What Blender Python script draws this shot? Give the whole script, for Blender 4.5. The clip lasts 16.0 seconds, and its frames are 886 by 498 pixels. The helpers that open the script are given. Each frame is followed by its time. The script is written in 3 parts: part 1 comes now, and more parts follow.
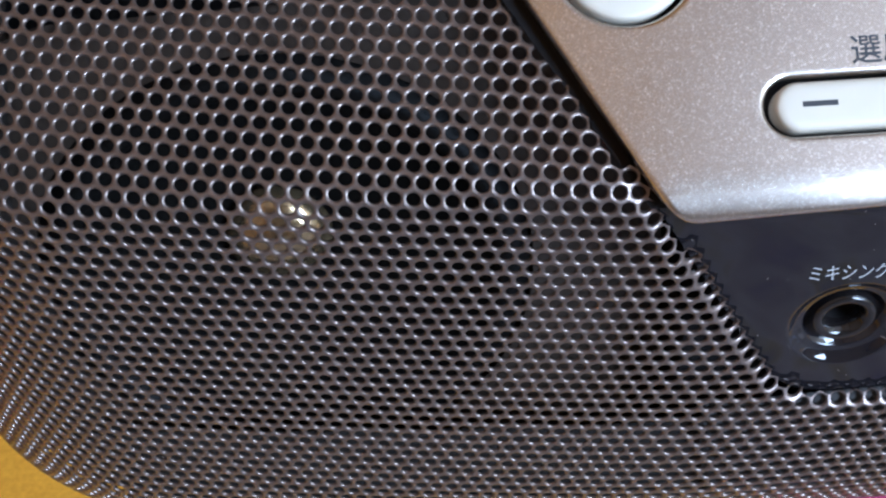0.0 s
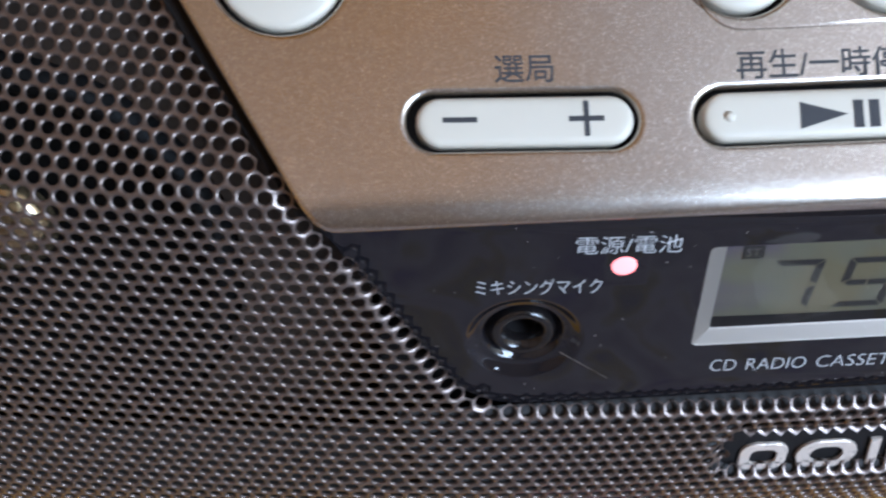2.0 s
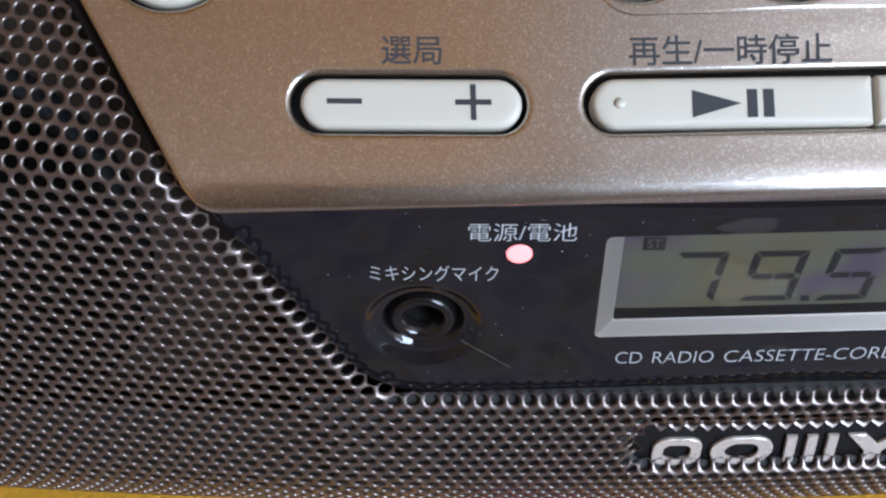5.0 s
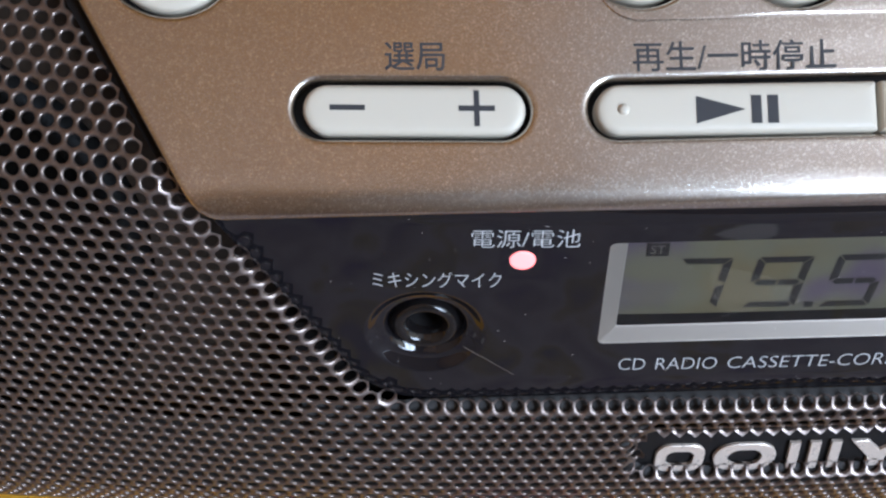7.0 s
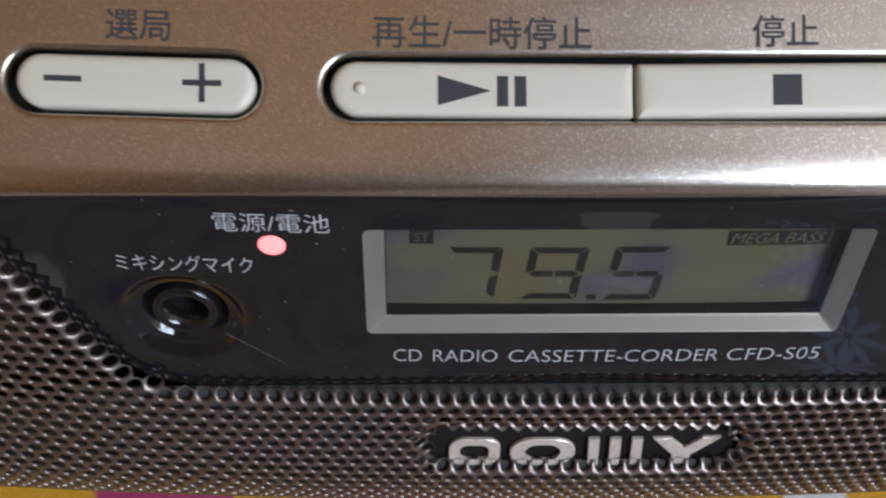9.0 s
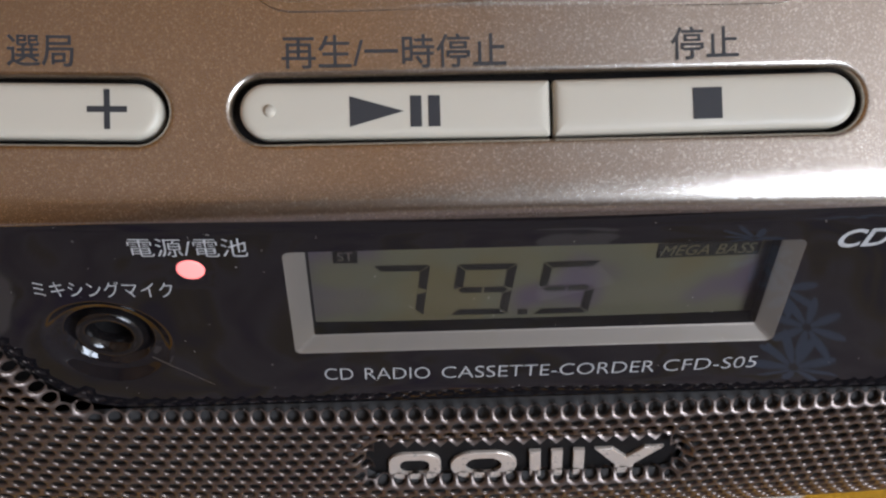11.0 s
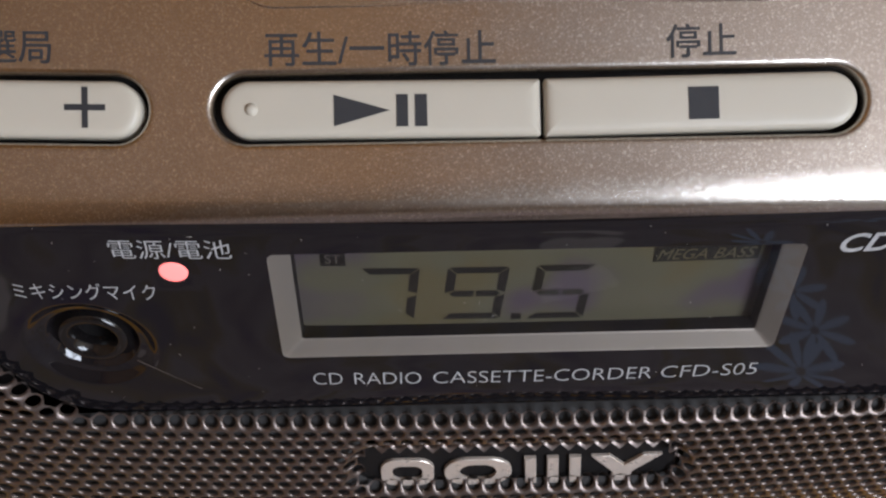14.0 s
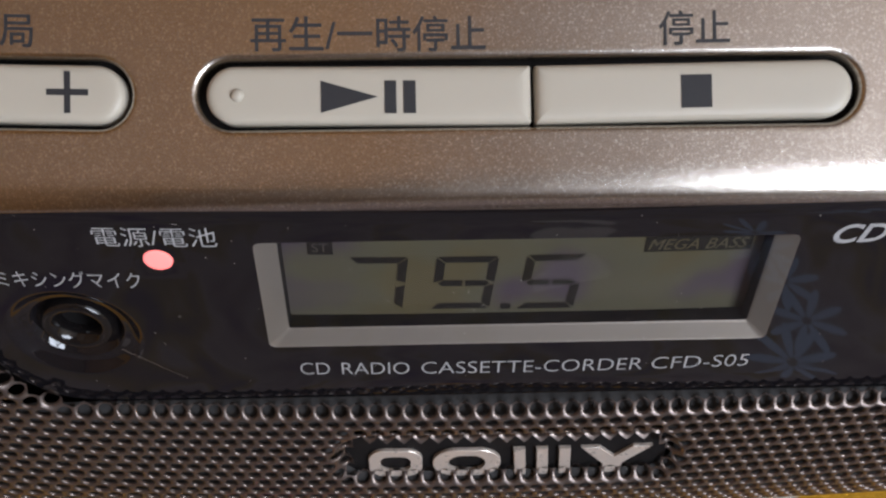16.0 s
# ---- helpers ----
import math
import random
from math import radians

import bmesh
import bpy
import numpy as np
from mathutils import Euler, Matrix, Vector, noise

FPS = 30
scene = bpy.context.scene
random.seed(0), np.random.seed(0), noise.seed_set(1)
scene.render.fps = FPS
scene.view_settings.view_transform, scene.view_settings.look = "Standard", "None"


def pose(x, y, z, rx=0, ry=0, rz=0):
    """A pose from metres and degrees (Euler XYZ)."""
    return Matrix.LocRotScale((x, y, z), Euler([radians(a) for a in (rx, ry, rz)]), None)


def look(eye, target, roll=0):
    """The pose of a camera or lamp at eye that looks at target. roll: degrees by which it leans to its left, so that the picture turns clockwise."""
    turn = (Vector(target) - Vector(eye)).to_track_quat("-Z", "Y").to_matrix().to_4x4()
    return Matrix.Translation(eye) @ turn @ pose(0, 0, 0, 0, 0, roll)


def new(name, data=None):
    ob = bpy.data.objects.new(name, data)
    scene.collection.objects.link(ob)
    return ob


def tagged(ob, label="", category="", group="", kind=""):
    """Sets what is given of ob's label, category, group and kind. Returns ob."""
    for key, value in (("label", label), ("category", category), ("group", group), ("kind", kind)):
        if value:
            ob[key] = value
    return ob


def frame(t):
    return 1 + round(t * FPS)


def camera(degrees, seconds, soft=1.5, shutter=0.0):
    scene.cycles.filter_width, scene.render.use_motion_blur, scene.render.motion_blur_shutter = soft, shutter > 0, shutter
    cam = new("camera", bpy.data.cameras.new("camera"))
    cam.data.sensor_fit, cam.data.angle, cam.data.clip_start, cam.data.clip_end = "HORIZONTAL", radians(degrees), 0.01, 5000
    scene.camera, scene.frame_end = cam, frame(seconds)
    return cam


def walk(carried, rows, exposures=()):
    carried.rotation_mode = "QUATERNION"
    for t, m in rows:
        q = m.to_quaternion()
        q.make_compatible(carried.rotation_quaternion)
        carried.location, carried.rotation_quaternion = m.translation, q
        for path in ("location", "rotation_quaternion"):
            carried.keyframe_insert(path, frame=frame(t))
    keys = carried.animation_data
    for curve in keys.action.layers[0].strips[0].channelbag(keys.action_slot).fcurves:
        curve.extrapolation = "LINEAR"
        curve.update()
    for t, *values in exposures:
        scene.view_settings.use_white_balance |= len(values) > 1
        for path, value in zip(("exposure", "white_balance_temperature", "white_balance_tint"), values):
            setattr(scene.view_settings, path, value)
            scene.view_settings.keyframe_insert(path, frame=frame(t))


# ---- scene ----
cam = camera(41.41, 16.0, soft=2.3, shutter=0.6)
PATH = [
    (0, (-0.10127, -0.09179, 0.19831), (-0.09818, 0.04948, 0.05677), -4.476),
    (0.5, (-0.10029, -0.09158, 0.19890), (-0.09319, 0.04902, 0.05684), -3.601),
    (1, (-0.09120, -0.09400, 0.19838), (-0.08177, 0.04771, 0.05756), -2.525),
    (1.5, (-0.07604, -0.09512, 0.19790), (-0.06771, 0.04480, 0.05523), -1.159),
    (2, (-0.06409, -0.09506, 0.19864), (-0.05759, 0.04606, 0.05706), -0.916),
    (2.5, (-0.05644, -0.09445, 0.19662), (-0.05299, 0.04544, 0.05373), -0.407),
    (3, (-0.05417, -0.09573, 0.19791), (-0.05273, 0.04476, 0.05557), -0.581),
    (3.5, (-0.05220, -0.09419, 0.19691), (-0.04965, 0.04572, 0.05401), -0.313),
    (4, (-0.04872, -0.09417, 0.19648), (-0.04574, 0.04556, 0.05342), -0.419),
    (6.5, (-0.04986, -0.09547, 0.19674), (-0.04696, 0.04512, 0.05453), -0.664),
    (7, (-0.04980, -0.09401, 0.19644), (-0.04621, 0.04645, 0.05411), -0.475),
    (7.5, (-0.04312, -0.09231, 0.19581), (-0.03569, 0.04730, 0.05280), 0.644),
    (8, (-0.03477, -0.09166, 0.19572), (-0.02744, 0.04723, 0.05200), 0.958),
    (8.5, (-0.02693, -0.09144, 0.19482), (-0.02074, 0.04693, 0.05054), 0.896),
    (9, (-0.02272, -0.08697, 0.19258), (-0.01746, 0.04861, 0.04564), 1.463),
    (9.5, (-0.01768, -0.08326, 0.19055), (-0.01216, 0.04977, 0.04131), 1.715),
    (9.7, (-0.01714, -0.08183, 0.19130), (-0.01085, 0.05112, 0.04202), 1.539),
    (12, (-0.01386, -0.08257, 0.19403), (-0.00839, 0.05030, 0.04464), 0.056),
    (12.5, (-0.01343, -0.08176, 0.19353), (-0.00877, 0.05140, 0.04437), -0.154),
    (13, (-0.01350, -0.08086, 0.19280), (-0.00864, 0.05230, 0.04365), 0.128),
    (13.5, (-0.01343, -0.08011, 0.19231), (-0.00861, 0.05277, 0.04291), 0.257),
    (14, (-0.01242, -0.07961, 0.19169), (-0.00821, 0.05292, 0.04197), 0.150),
    (14.5, (-0.01241, -0.07873, 0.19079), (-0.00748, 0.05344, 0.04077), 0.444),
    (15, (-0.01240, -0.07742, 0.19001), (-0.00773, 0.05431, 0.03959), 0.415),
    (15.5, (-0.01255, -0.07746, 0.18978), (-0.00713, 0.05405, 0.03919), 0.739),
    (16, (-0.01193, -0.07849, 0.19058), (-0.00657, 0.05246, 0.03951), 0.823),
]
walk(cam, [(t, look(eye, target, roll)) for t, eye, target, roll in PATH],
     [(0.0, 0.9, 5050, 11), (2.0, 0.6, 5250, 11), (4.0, 0.47, 5450, 12), (7.0, 0.47, 5550, 12), (9.0, 0.07, 5900, 14), (12.0, -0.1, 6250, 16), (16.0, -0.22, 6350, 17)])

# ---- light: daylight from one window in front and to the right ----
world = bpy.data.worlds.new("sky")
scene.world = world
world.use_nodes = True
sky = world.node_tree.nodes.new("ShaderNodeTexSky")
sky.sky_type, sky.sun_disc = "NISHITA", False
sky.sun_elevation, sky.sun_rotation = radians(40), radians(20)
world.node_tree.links.new(sky.outputs[0], world.node_tree.nodes["Background"].inputs[0])
world.node_tree.nodes["Background"].inputs[1].default_value = 0.12


def area_light(name, m, sx, sy, watts, color):
    lamp = bpy.data.lights.new(name, "AREA")
    lamp.shape, lamp.size, lamp.size_y, lamp.energy, lamp.color = "RECTANGLE", sx, sy, watts, color
    ob = new(name, lamp)
    ob.matrix_world = m
    return ob


WIN_X, WIN_Z, WIN_W, WIN_H, WALL_Y = 1.17, 0.92, 0.98, 1.4, -1.5
area_light("window_light", look((WIN_X, WALL_Y - 0.03, WIN_Z), (WIN_X, 0, WIN_Z)), WIN_W, WIN_H, 96, (0.82, 0.92, 1.0))


# ---- materials ----
def material(name, color, rough=0.5, metal=0.0, spec=0.5):
    m = bpy.data.materials.new(name)
    m.use_nodes = True
    b = m.node_tree.nodes["Principled BSDF"]
    b.inputs["Base Color"].default_value = (*color, 1)
    b.inputs["Roughness"].default_value = rough
    b.inputs["Metallic"].default_value = metal
    b.inputs["Specular IOR Level"].default_value = spec
    return m


def node(m, kind, **inputs):
    n = m.node_tree.nodes.new(kind)
    for k, v in inputs.items():
        n.inputs[k.replace("_", " ")].default_value = v
    return n


def link(m, a, b):
    m.node_tree.links.new(a, b)


def shader(m):
    return m.node_tree.nodes["Principled BSDF"]


def coords(m):
    return node(m, "ShaderNodeTexCoord").outputs["Object"]


def noise_tex(m, scale, detail=3.0, rough=0.6):
    n = node(m, "ShaderNodeTexNoise", Scale=scale, Detail=detail, Roughness=rough)
    link(m, coords(m), n.inputs["Vector"])
    return n.outputs["Fac"]


def ramp(m, fac, stops):
    r = m.node_tree.nodes.new("ShaderNodeValToRGB")
    while len(r.color_ramp.elements) < len(stops):
        r.color_ramp.elements.new(0.5)
    for e, (p, c) in zip(r.color_ramp.elements, stops):
        e.position, e.color = p, (*c, 1) if len(c) == 3 else c
    link(m, fac, r.inputs["Fac"])
    return r.outputs["Color"]


def grey(v):
    return (v, v, v)


def vary(m, socket, scale, lo, hi, detail=3.0):
    link(m, ramp(m, noise_tex(m, scale, detail), [(0.3, lo), (0.7, hi)]), shader(m).inputs[socket])


def bump(m, height, strength, distance):
    b = node(m, "ShaderNodeBump", Strength=strength, Distance=distance)
    link(m, height, b.inputs["Height"])
    link(m, b.outputs["Normal"], shader(m).inputs["Normal"])


# pearl silver paint: fine metal flakes in a satin coat
silver = material("silver_paint", (0.52, 0.49, 0.46), 0.3, 1.0)
vor = node(silver, "ShaderNodeTexVoronoi", Scale=8500.0)
link(silver, coords(silver), vor.inputs["Vector"])
tone = silver.node_tree.nodes.new("ShaderNodeSeparateColor")
link(silver, vor.outputs["Color"], tone.inputs[0])
# the rare palest flakes carry sparkle in their base colour
flake = ramp(silver, tone.outputs[0], [(0.0, (0.475, 0.43, 0.38)), (0.86, (0.52, 0.47, 0.415)), (0.98, (0.82, 0.78, 0.72))])
link(silver, flake, shader(silver).inputs["Base Color"])
vary(silver, "Roughness", 90, grey(0.24), grey(0.265), 1.0)
# each flake lies at a slightly different tilt
tilt = silver.node_tree.nodes.new("ShaderNodeVectorMath")
tilt.operation = "MULTIPLY_ADD"
link(silver, vor.outputs["Color"], tilt.inputs[0])
tilt.inputs[1].default_value = (0.04, 0.04, 0.04)
lie = silver.node_tree.nodes.new("ShaderNodeVectorMath")
lie.operation = "ADD"
link(silver, node(silver, "ShaderNodeNewGeometry").outputs["Normal"], lie.inputs[0])
lie.inputs[1].default_value = (-0.02, -0.02, -0.02)
link(silver, lie.outputs[0], tilt.inputs[2])
even = silver.node_tree.nodes.new("ShaderNodeVectorMath")
even.operation = "NORMALIZE"
link(silver, tilt.outputs[0], even.inputs[0])
link(silver, even.outputs[0], shader(silver).inputs["Normal"])

frame_silver = material("frame_silver_paint", (0.30, 0.258, 0.218), 0.45, 0.5)
bump(frame_silver, noise_tex(frame_silver, 5000, 1), 0.15, 0.00003)

cream = material("cream_plastic", (0.50, 0.46, 0.38), 0.42)
vary(cream, "Roughness", 300, grey(0.36), grey(0.5))
print_grey = material("grey_print", (0.036, 0.036, 0.039), 0.6, 0.0, 0.25)
vary(print_grey, "Roughness", 900, grey(0.5), grey(0.65))
print_white = material("white_print", (0.62, 0.60, 0.58), 0.6)
vary(print_white, "Base Color", 1500, grey(0.30), grey(0.44))

gloss = material("dark_gloss_plastic", (0.008, 0.007, 0.0082), 0.04)
vary(gloss, "Roughness", 120, grey(0.02), grey(0.05))
jackmat = material("black_plastic", (0.007, 0.006, 0.006), 0.1)
vary(jackmat, "Roughness", 500, grey(0.06), grey(0.13))
brass = material("brass_contact", (0.6, 0.42, 0.18), 0.3, 1.0)

steel = material("grille_grey_metal_paint", (0.176, 0.143, 0.128), 0.4, 0.85)
vary(steel, "Roughness", 400, grey(0.29), grey(0.38))
bump(steel, noise_tex(steel, 6000, 2), 0.12, 0.00003)

baffle_mat = material("baffle_plastic", (0.036, 0.026, 0.019), 0.5)
vary(baffle_mat, "Roughness", 200, grey(0.32), grey(0.45))
cone_mat = material("black_paper_cone", (0.004, 0.0035, 0.003), 0.9, 0.0, 0.1)
bump(cone_mat, noise_tex(cone_mat, 900, 3), 0.3, 0.0001)
surround_mat = material("black_rubber", (0.004, 0.0037, 0.0035), 0.55, 0.0, 0.15)
# near-black colour of the sheet that stands in for shade behind the grille
shade_sheet_mat = material("black_shade_sheet", (0.03, 0.026, 0.024), 0.9)
vary(shade_sheet_mat, "Base Color", 700, (0.009, 0.008, 0.007), (0.018, 0.015, 0.013))
# amber base stands in for the yellow cloth mirrored in the cap
cap_mat = material("polished_dust_cap", (0.62, 0.46, 0.26), 0.16, 0.9)
case_mat = material("dark_brown_gloss_case", (0.02, 0.016, 0.014), 0.12)
vary(case_mat, "Roughness", 150, grey(0.09), grey(0.16))
dark_gap = material("black_inner_plastic", (0.010, 0.009, 0.009), 0.6, 0.0, 0.12)
vary(dark_gap, "Roughness", 300, grey(0.5), grey(0.7))

lcd_mat = material("olive_lcd", (0.11, 0.11, 0.07), 0.35)
# purple and brown patches paint the polarised light colours into the olive
link(lcd_mat, ramp(lcd_mat, noise_tex(lcd_mat, 95, 1.5, 0.5), [(0.32, (0.118, 0.096, 0.050)), (0.46, (0.113, 0.102, 0.064)), (0.56, (0.108, 0.097, 0.064)), (0.72, (0.080, 0.060, 0.076))]), shader(lcd_mat).inputs["Base Color"])
seg_mat = material("dark_lcd_segment", (0.012, 0.010, 0.008), 0.5)
logo_mat = material("champagne_metal", (0.62, 0.54, 0.47), 0.35, 0.4)
vary(logo_mat, "Roughness", 900, grey(0.25), grey(0.38))

pane_mat = bpy.data.materials.new("clear_acrylic")
pane_mat.use_nodes = True
clear, shine = node(pane_mat, "ShaderNodeBsdfTransparent"), node(pane_mat, "ShaderNodeBsdfGlossy", Roughness=0.03)
edge_on, both = node(pane_mat, "ShaderNodeFresnel", IOR=1.5), node(pane_mat, "ShaderNodeMixShader")
clear.inputs["Color"].default_value = (0.86, 0.86, 0.86, 1)
link(pane_mat, edge_on.outputs[0], both.inputs[0]), link(pane_mat, clear.outputs[0], both.inputs[1]), link(pane_mat, shine.outputs[0], both.inputs[2])
link(pane_mat, both.outputs[0], pane_mat.node_tree.nodes["Material Output"].inputs["Surface"])

led_mat = bpy.data.materials.new("lit_red_led")
led_mat.use_nodes = True
shader(led_mat).inputs["Base Color"].default_value = (0.9, 0.15, 0.12, 1)
shader(led_mat).inputs["Emission Color"].default_value = (1.0, 0.27, 0.26, 1)
shader(led_mat).inputs["Emission Strength"].default_value = 1.35

# printed cotton: yellow ground with large magenta and white flowers
cloth_mat = material("printed_cotton", (0.55, 0.30, 0.02), 0.85)


def near(m, vec, x, y, r, soft):
    d = m.node_tree.nodes.new("ShaderNodeVectorMath")
    d.operation = "DISTANCE"
    link(m, vec, d.inputs[0])
    d.inputs[1].default_value = (x, y, 0)
    r_ = m.node_tree.nodes.new("ShaderNodeMapRange")
    for k, v in zip((1, 2, 3, 4), (r - soft, r + soft, 1.0, 0.0)):
        r_.inputs[k].default_value = v
    link(m, d.outputs["Value"], r_.inputs[0])
    return r_.outputs[0]


def biggest(m, values):
    acc = values[0]
    for v in values[1:]:
        n = m.node_tree.nodes.new("ShaderNodeMath")
        n.operation = "MAXIMUM"
        link(m, acc, n.inputs[0]), link(m, v, n.inputs[1])
        acc = n.outputs[0]
    return acc


def mix(m, fac, a, b):
    n = m.node_tree.nodes.new("ShaderNodeMix")
    n.data_type = "RGBA"
    link(m, fac, n.inputs["Factor"])
    for socket, value in ((n.inputs["A"], a), (n.inputs["B"], b)):
        if isinstance(value, tuple):
            socket.default_value = (*value, 1)
        else:
            link(m, value, socket)
    return n.outputs["Result"]


warp = node(cloth_mat, "ShaderNodeTexNoise", Scale=60.0, Detail=2.0)
link(cloth_mat, coords(cloth_mat), warp.inputs["Vector"])
shift = cloth_mat.node_tree.nodes.new("ShaderNodeVectorMath")
shift.operation = "MULTIPLY_ADD"
link(cloth_mat, warp.outputs["Color"], shift.inputs[0])
shift.inputs[1].default_value = (0.016, 0.016, 0.0)
link(cloth_mat, coords(cloth_mat), shift.inputs[2])
where = shift.outputs[0]
pink = biggest(cloth_mat, [near(cloth_mat, where, x, y, r, 0.0006) for x, y, r in (
    (-0.006, 0.034, 0.019), (-0.060, 0.044, 0.013), (-0.025, 0.01, 0.014), (0.12, 0.02, 0.03),
    (-0.26, 0.03, 0.03), (0.26, 0.05, 0.03), (-0.02, -0.18, 0.03), (0.2, -0.08, 0.02))])
# duller front of the cloth, out of view, added for the panel's reflection
mirrored_front = biggest(cloth_mat, [near(cloth_mat, where, -0.2 + 0.08 * i + 0.03 * (j % 2), -0.078 - 0.08 * j, 0.065, 0.0006) for i in range(6) for j in range(3)])


def calc(m, op, *values):
    n = m.node_tree.nodes.new("ShaderNodeMath")
    n.operation = op
    for socket, v in zip(n.inputs, values):
        if isinstance(v, (int, float)):
            socket.default_value = v
        else:
            link(m, v, socket)
    return n.outputs[0]


plain_xyz = node(cloth_mat, "ShaderNodeSeparateXYZ")
link(cloth_mat, coords(cloth_mat), plain_xyz.inputs[0])


def sprig(m, x, y, radius, leaves, turn):
    """A spray of narrow printed leaves round one point."""
    dx, dy = calc(m, "SUBTRACT", plain_xyz.outputs[0], x), calc(m, "SUBTRACT", plain_xyz.outputs[1], y)
    r = calc(m, "SQRT", calc(m, "ADD", calc(m, "MULTIPLY", dx, dx), calc(m, "MULTIPLY", dy, dy)))
    swing = calc(m, "ADD", calc(m, "MULTIPLY", calc(m, "ARCTAN2", dy, dx), leaves / 2), turn)
    reach = calc(m, "MULTIPLY", calc(m, "POWER", calc(m, "ABSOLUTE", calc(m, "COSINE", swing)), 1.6), radius)
    return calc(m, "MULTIPLY", calc(m, "GREATER_THAN", reach, r), calc(m, "GREATER_THAN", r, radius * 0.12))


# leaf sprays added out of view where the display panel mirrors them
leaf = biggest(cloth_mat, [sprig(cloth_mat, *a) for a in (
    (0.067, -0.053, 0.010, 9, 0.4), (0.073, -0.063, 0.009, 8, 1.1), (0.071, -0.074, 0.008, 7, 0.2), (0.066, -0.084, 0.008, 8, 0.9),
    (0.100, -0.110, 0.014, 7, 0.0))])
shade_noise = node(cloth_mat, "ShaderNodeTexNoise", Scale=45.0, Detail=2.5, Distortion=1.2)
link(cloth_mat, coords(cloth_mat), shade_noise.inputs["Vector"])
dusky = ramp(cloth_mat, shade_noise.outputs["Fac"], [(0.30, (0.13, 0.08, 0.17)), (0.42, (0.24, 0.19, 0.19)), (0.55, (0.33, 0.28, 0.28)), (0.62, (0.28, 0.21, 0.09)), (0.72, (0.15, 0.12, 0.15))])
white = biggest(cloth_mat, [near(cloth_mat, where, x, y, r, 0.0006) for x, y, r in ((0.060, 0.034, 0.007), (0.03, -0.08, 0.01), (-0.11, -0.06, 0.012), (0.12, 0.02, 0.01))])
weave = node(cloth_mat, "ShaderNodeTexNoise", Scale=900.0, Detail=3.0)
link(cloth_mat, coords(cloth_mat), weave.inputs["Vector"])
ground_tone = ramp(cloth_mat, weave.outputs["Fac"], [(0.3, (0.62, 0.30, 0.012)), (0.7, (0.75, 0.38, 0.02))])
link(cloth_mat, mix(cloth_mat, white, mix(cloth_mat, leaf, mix(cloth_mat, mirrored_front, mix(cloth_mat, pink, ground_tone, (0.42, 0.045, 0.14)), dusky), (0.46, 0.58, 0.80)), (0.75, 0.70, 0.66)), shader(cloth_mat).inputs["Base Color"])
bump(cloth_mat, weave.outputs["Fac"], 0.4, 0.0003)

# orange brown for unseen surfaces that warm the silver panel's reflection
reflection_wood = material("warm_reflection_wood", (0.42, 0.22, 0.09), 0.55)
vary(reflection_wood, "Base Color", 5, (0.185, 0.076, 0.003), (0.255, 0.107, 0.005))
wall_mat = material("warm_wall_paint", (0.42, 0.30, 0.19), 0.8)
vary(wall_mat, "Base Color", 3, (0.36, 0.30, 0.23), (0.46, 0.39, 0.30))
ceil_mat = material("ceiling_boards", (0.34, 0.23, 0.14), 0.7)
vary(ceil_mat, "Base Color", 4, (0.28, 0.225, 0.187), (0.35, 0.283, 0.237))
floor_mat = material("floor_boards", (0.22, 0.12, 0.06), 0.5)
vary(floor_mat, "Base Color", 6, (0.17, 0.09, 0.045), (0.27, 0.15, 0.08))
white_frame = material("white_window_paint", (0.75, 0.75, 0.73), 0.4)
wood_mat = material("table_wood", (0.25, 0.14, 0.07), 0.45)
vary(wood_mat, "Base Color", 30, (0.19, 0.10, 0.05), (0.30, 0.17, 0.09))


# ---- building helpers (front-panel sizes in millimetres) ----
def mesh_object(name, verts, faces, mat, parent=None, label="", smooth=True, weld=False):
    if weld:
        index, kept, to = {}, [], []
        for v in verts:
            key = tuple(round(c * 2e6) for c in v)
            if key not in index:
                index[key] = len(kept)
                kept.append(v)
            to.append(index[key])
        verts, faces = kept, [f for f in (tuple(dict.fromkeys(to[i] for i in f)) for f in faces) if len(f) > 2]
    me = bpy.data.meshes.new(name)
    me.from_pydata(verts, [], faces)
    if weld:
        bm = bmesh.new()
        bm.from_mesh(me)
        bmesh.ops.recalc_face_normals(bm, faces=bm.faces)
        bm.to_mesh(me)
        bm.free()
    me.materials.append(mat)
    if smooth:
        me.polygons.foreach_set("use_smooth", [True] * len(me.polygons))
    me.update()
    ob = new(name, me)
    ob.parent = parent
    if label:
        ob["label"] = label
    return ob


def part(name, bm, mat, parent=None, label="", smooth=False):
    me = bpy.data.meshes.new(name)
    bmesh.ops.recalc_face_normals(bm, faces=bm.faces)
    bm.to_mesh(me)
    bm.free()
    me.materials.append(mat)
    if smooth:
        me.polygons.foreach_set("use_smooth", [True] * len(me.polygons))
    ob = new(name, me)
    ob.parent = parent
    if label:
        ob["label"] = label
    return ob


def box(bm, x0, x1, y0, y1, z0, z1, bevel=0.0, segments=2):
    made = bmesh.ops.create_cube(bm, size=1.0, matrix=Matrix.Translation(((x0 + x1) / 2, (y0 + y1) / 2, (z0 + z1) / 2)) @ Matrix.Diagonal((x1 - x0, y1 - y0, z1 - z0, 1)))
    if bevel:
        edges = {e for v in made["verts"] for e in v.link_edges}
        bmesh.ops.bevel(bm, geom=list(edges), offset=bevel, segments=segments, affect="EDGES", profile=0.6)
    return bm


# the front: an upper face that leans back, a lower upright face, both bowed a little along x
BOW, SLOPE, KINK, DROP = 0.00045, 1.208, 122.3, 8.0
LEN = math.hypot(SLOPE, 1.0)
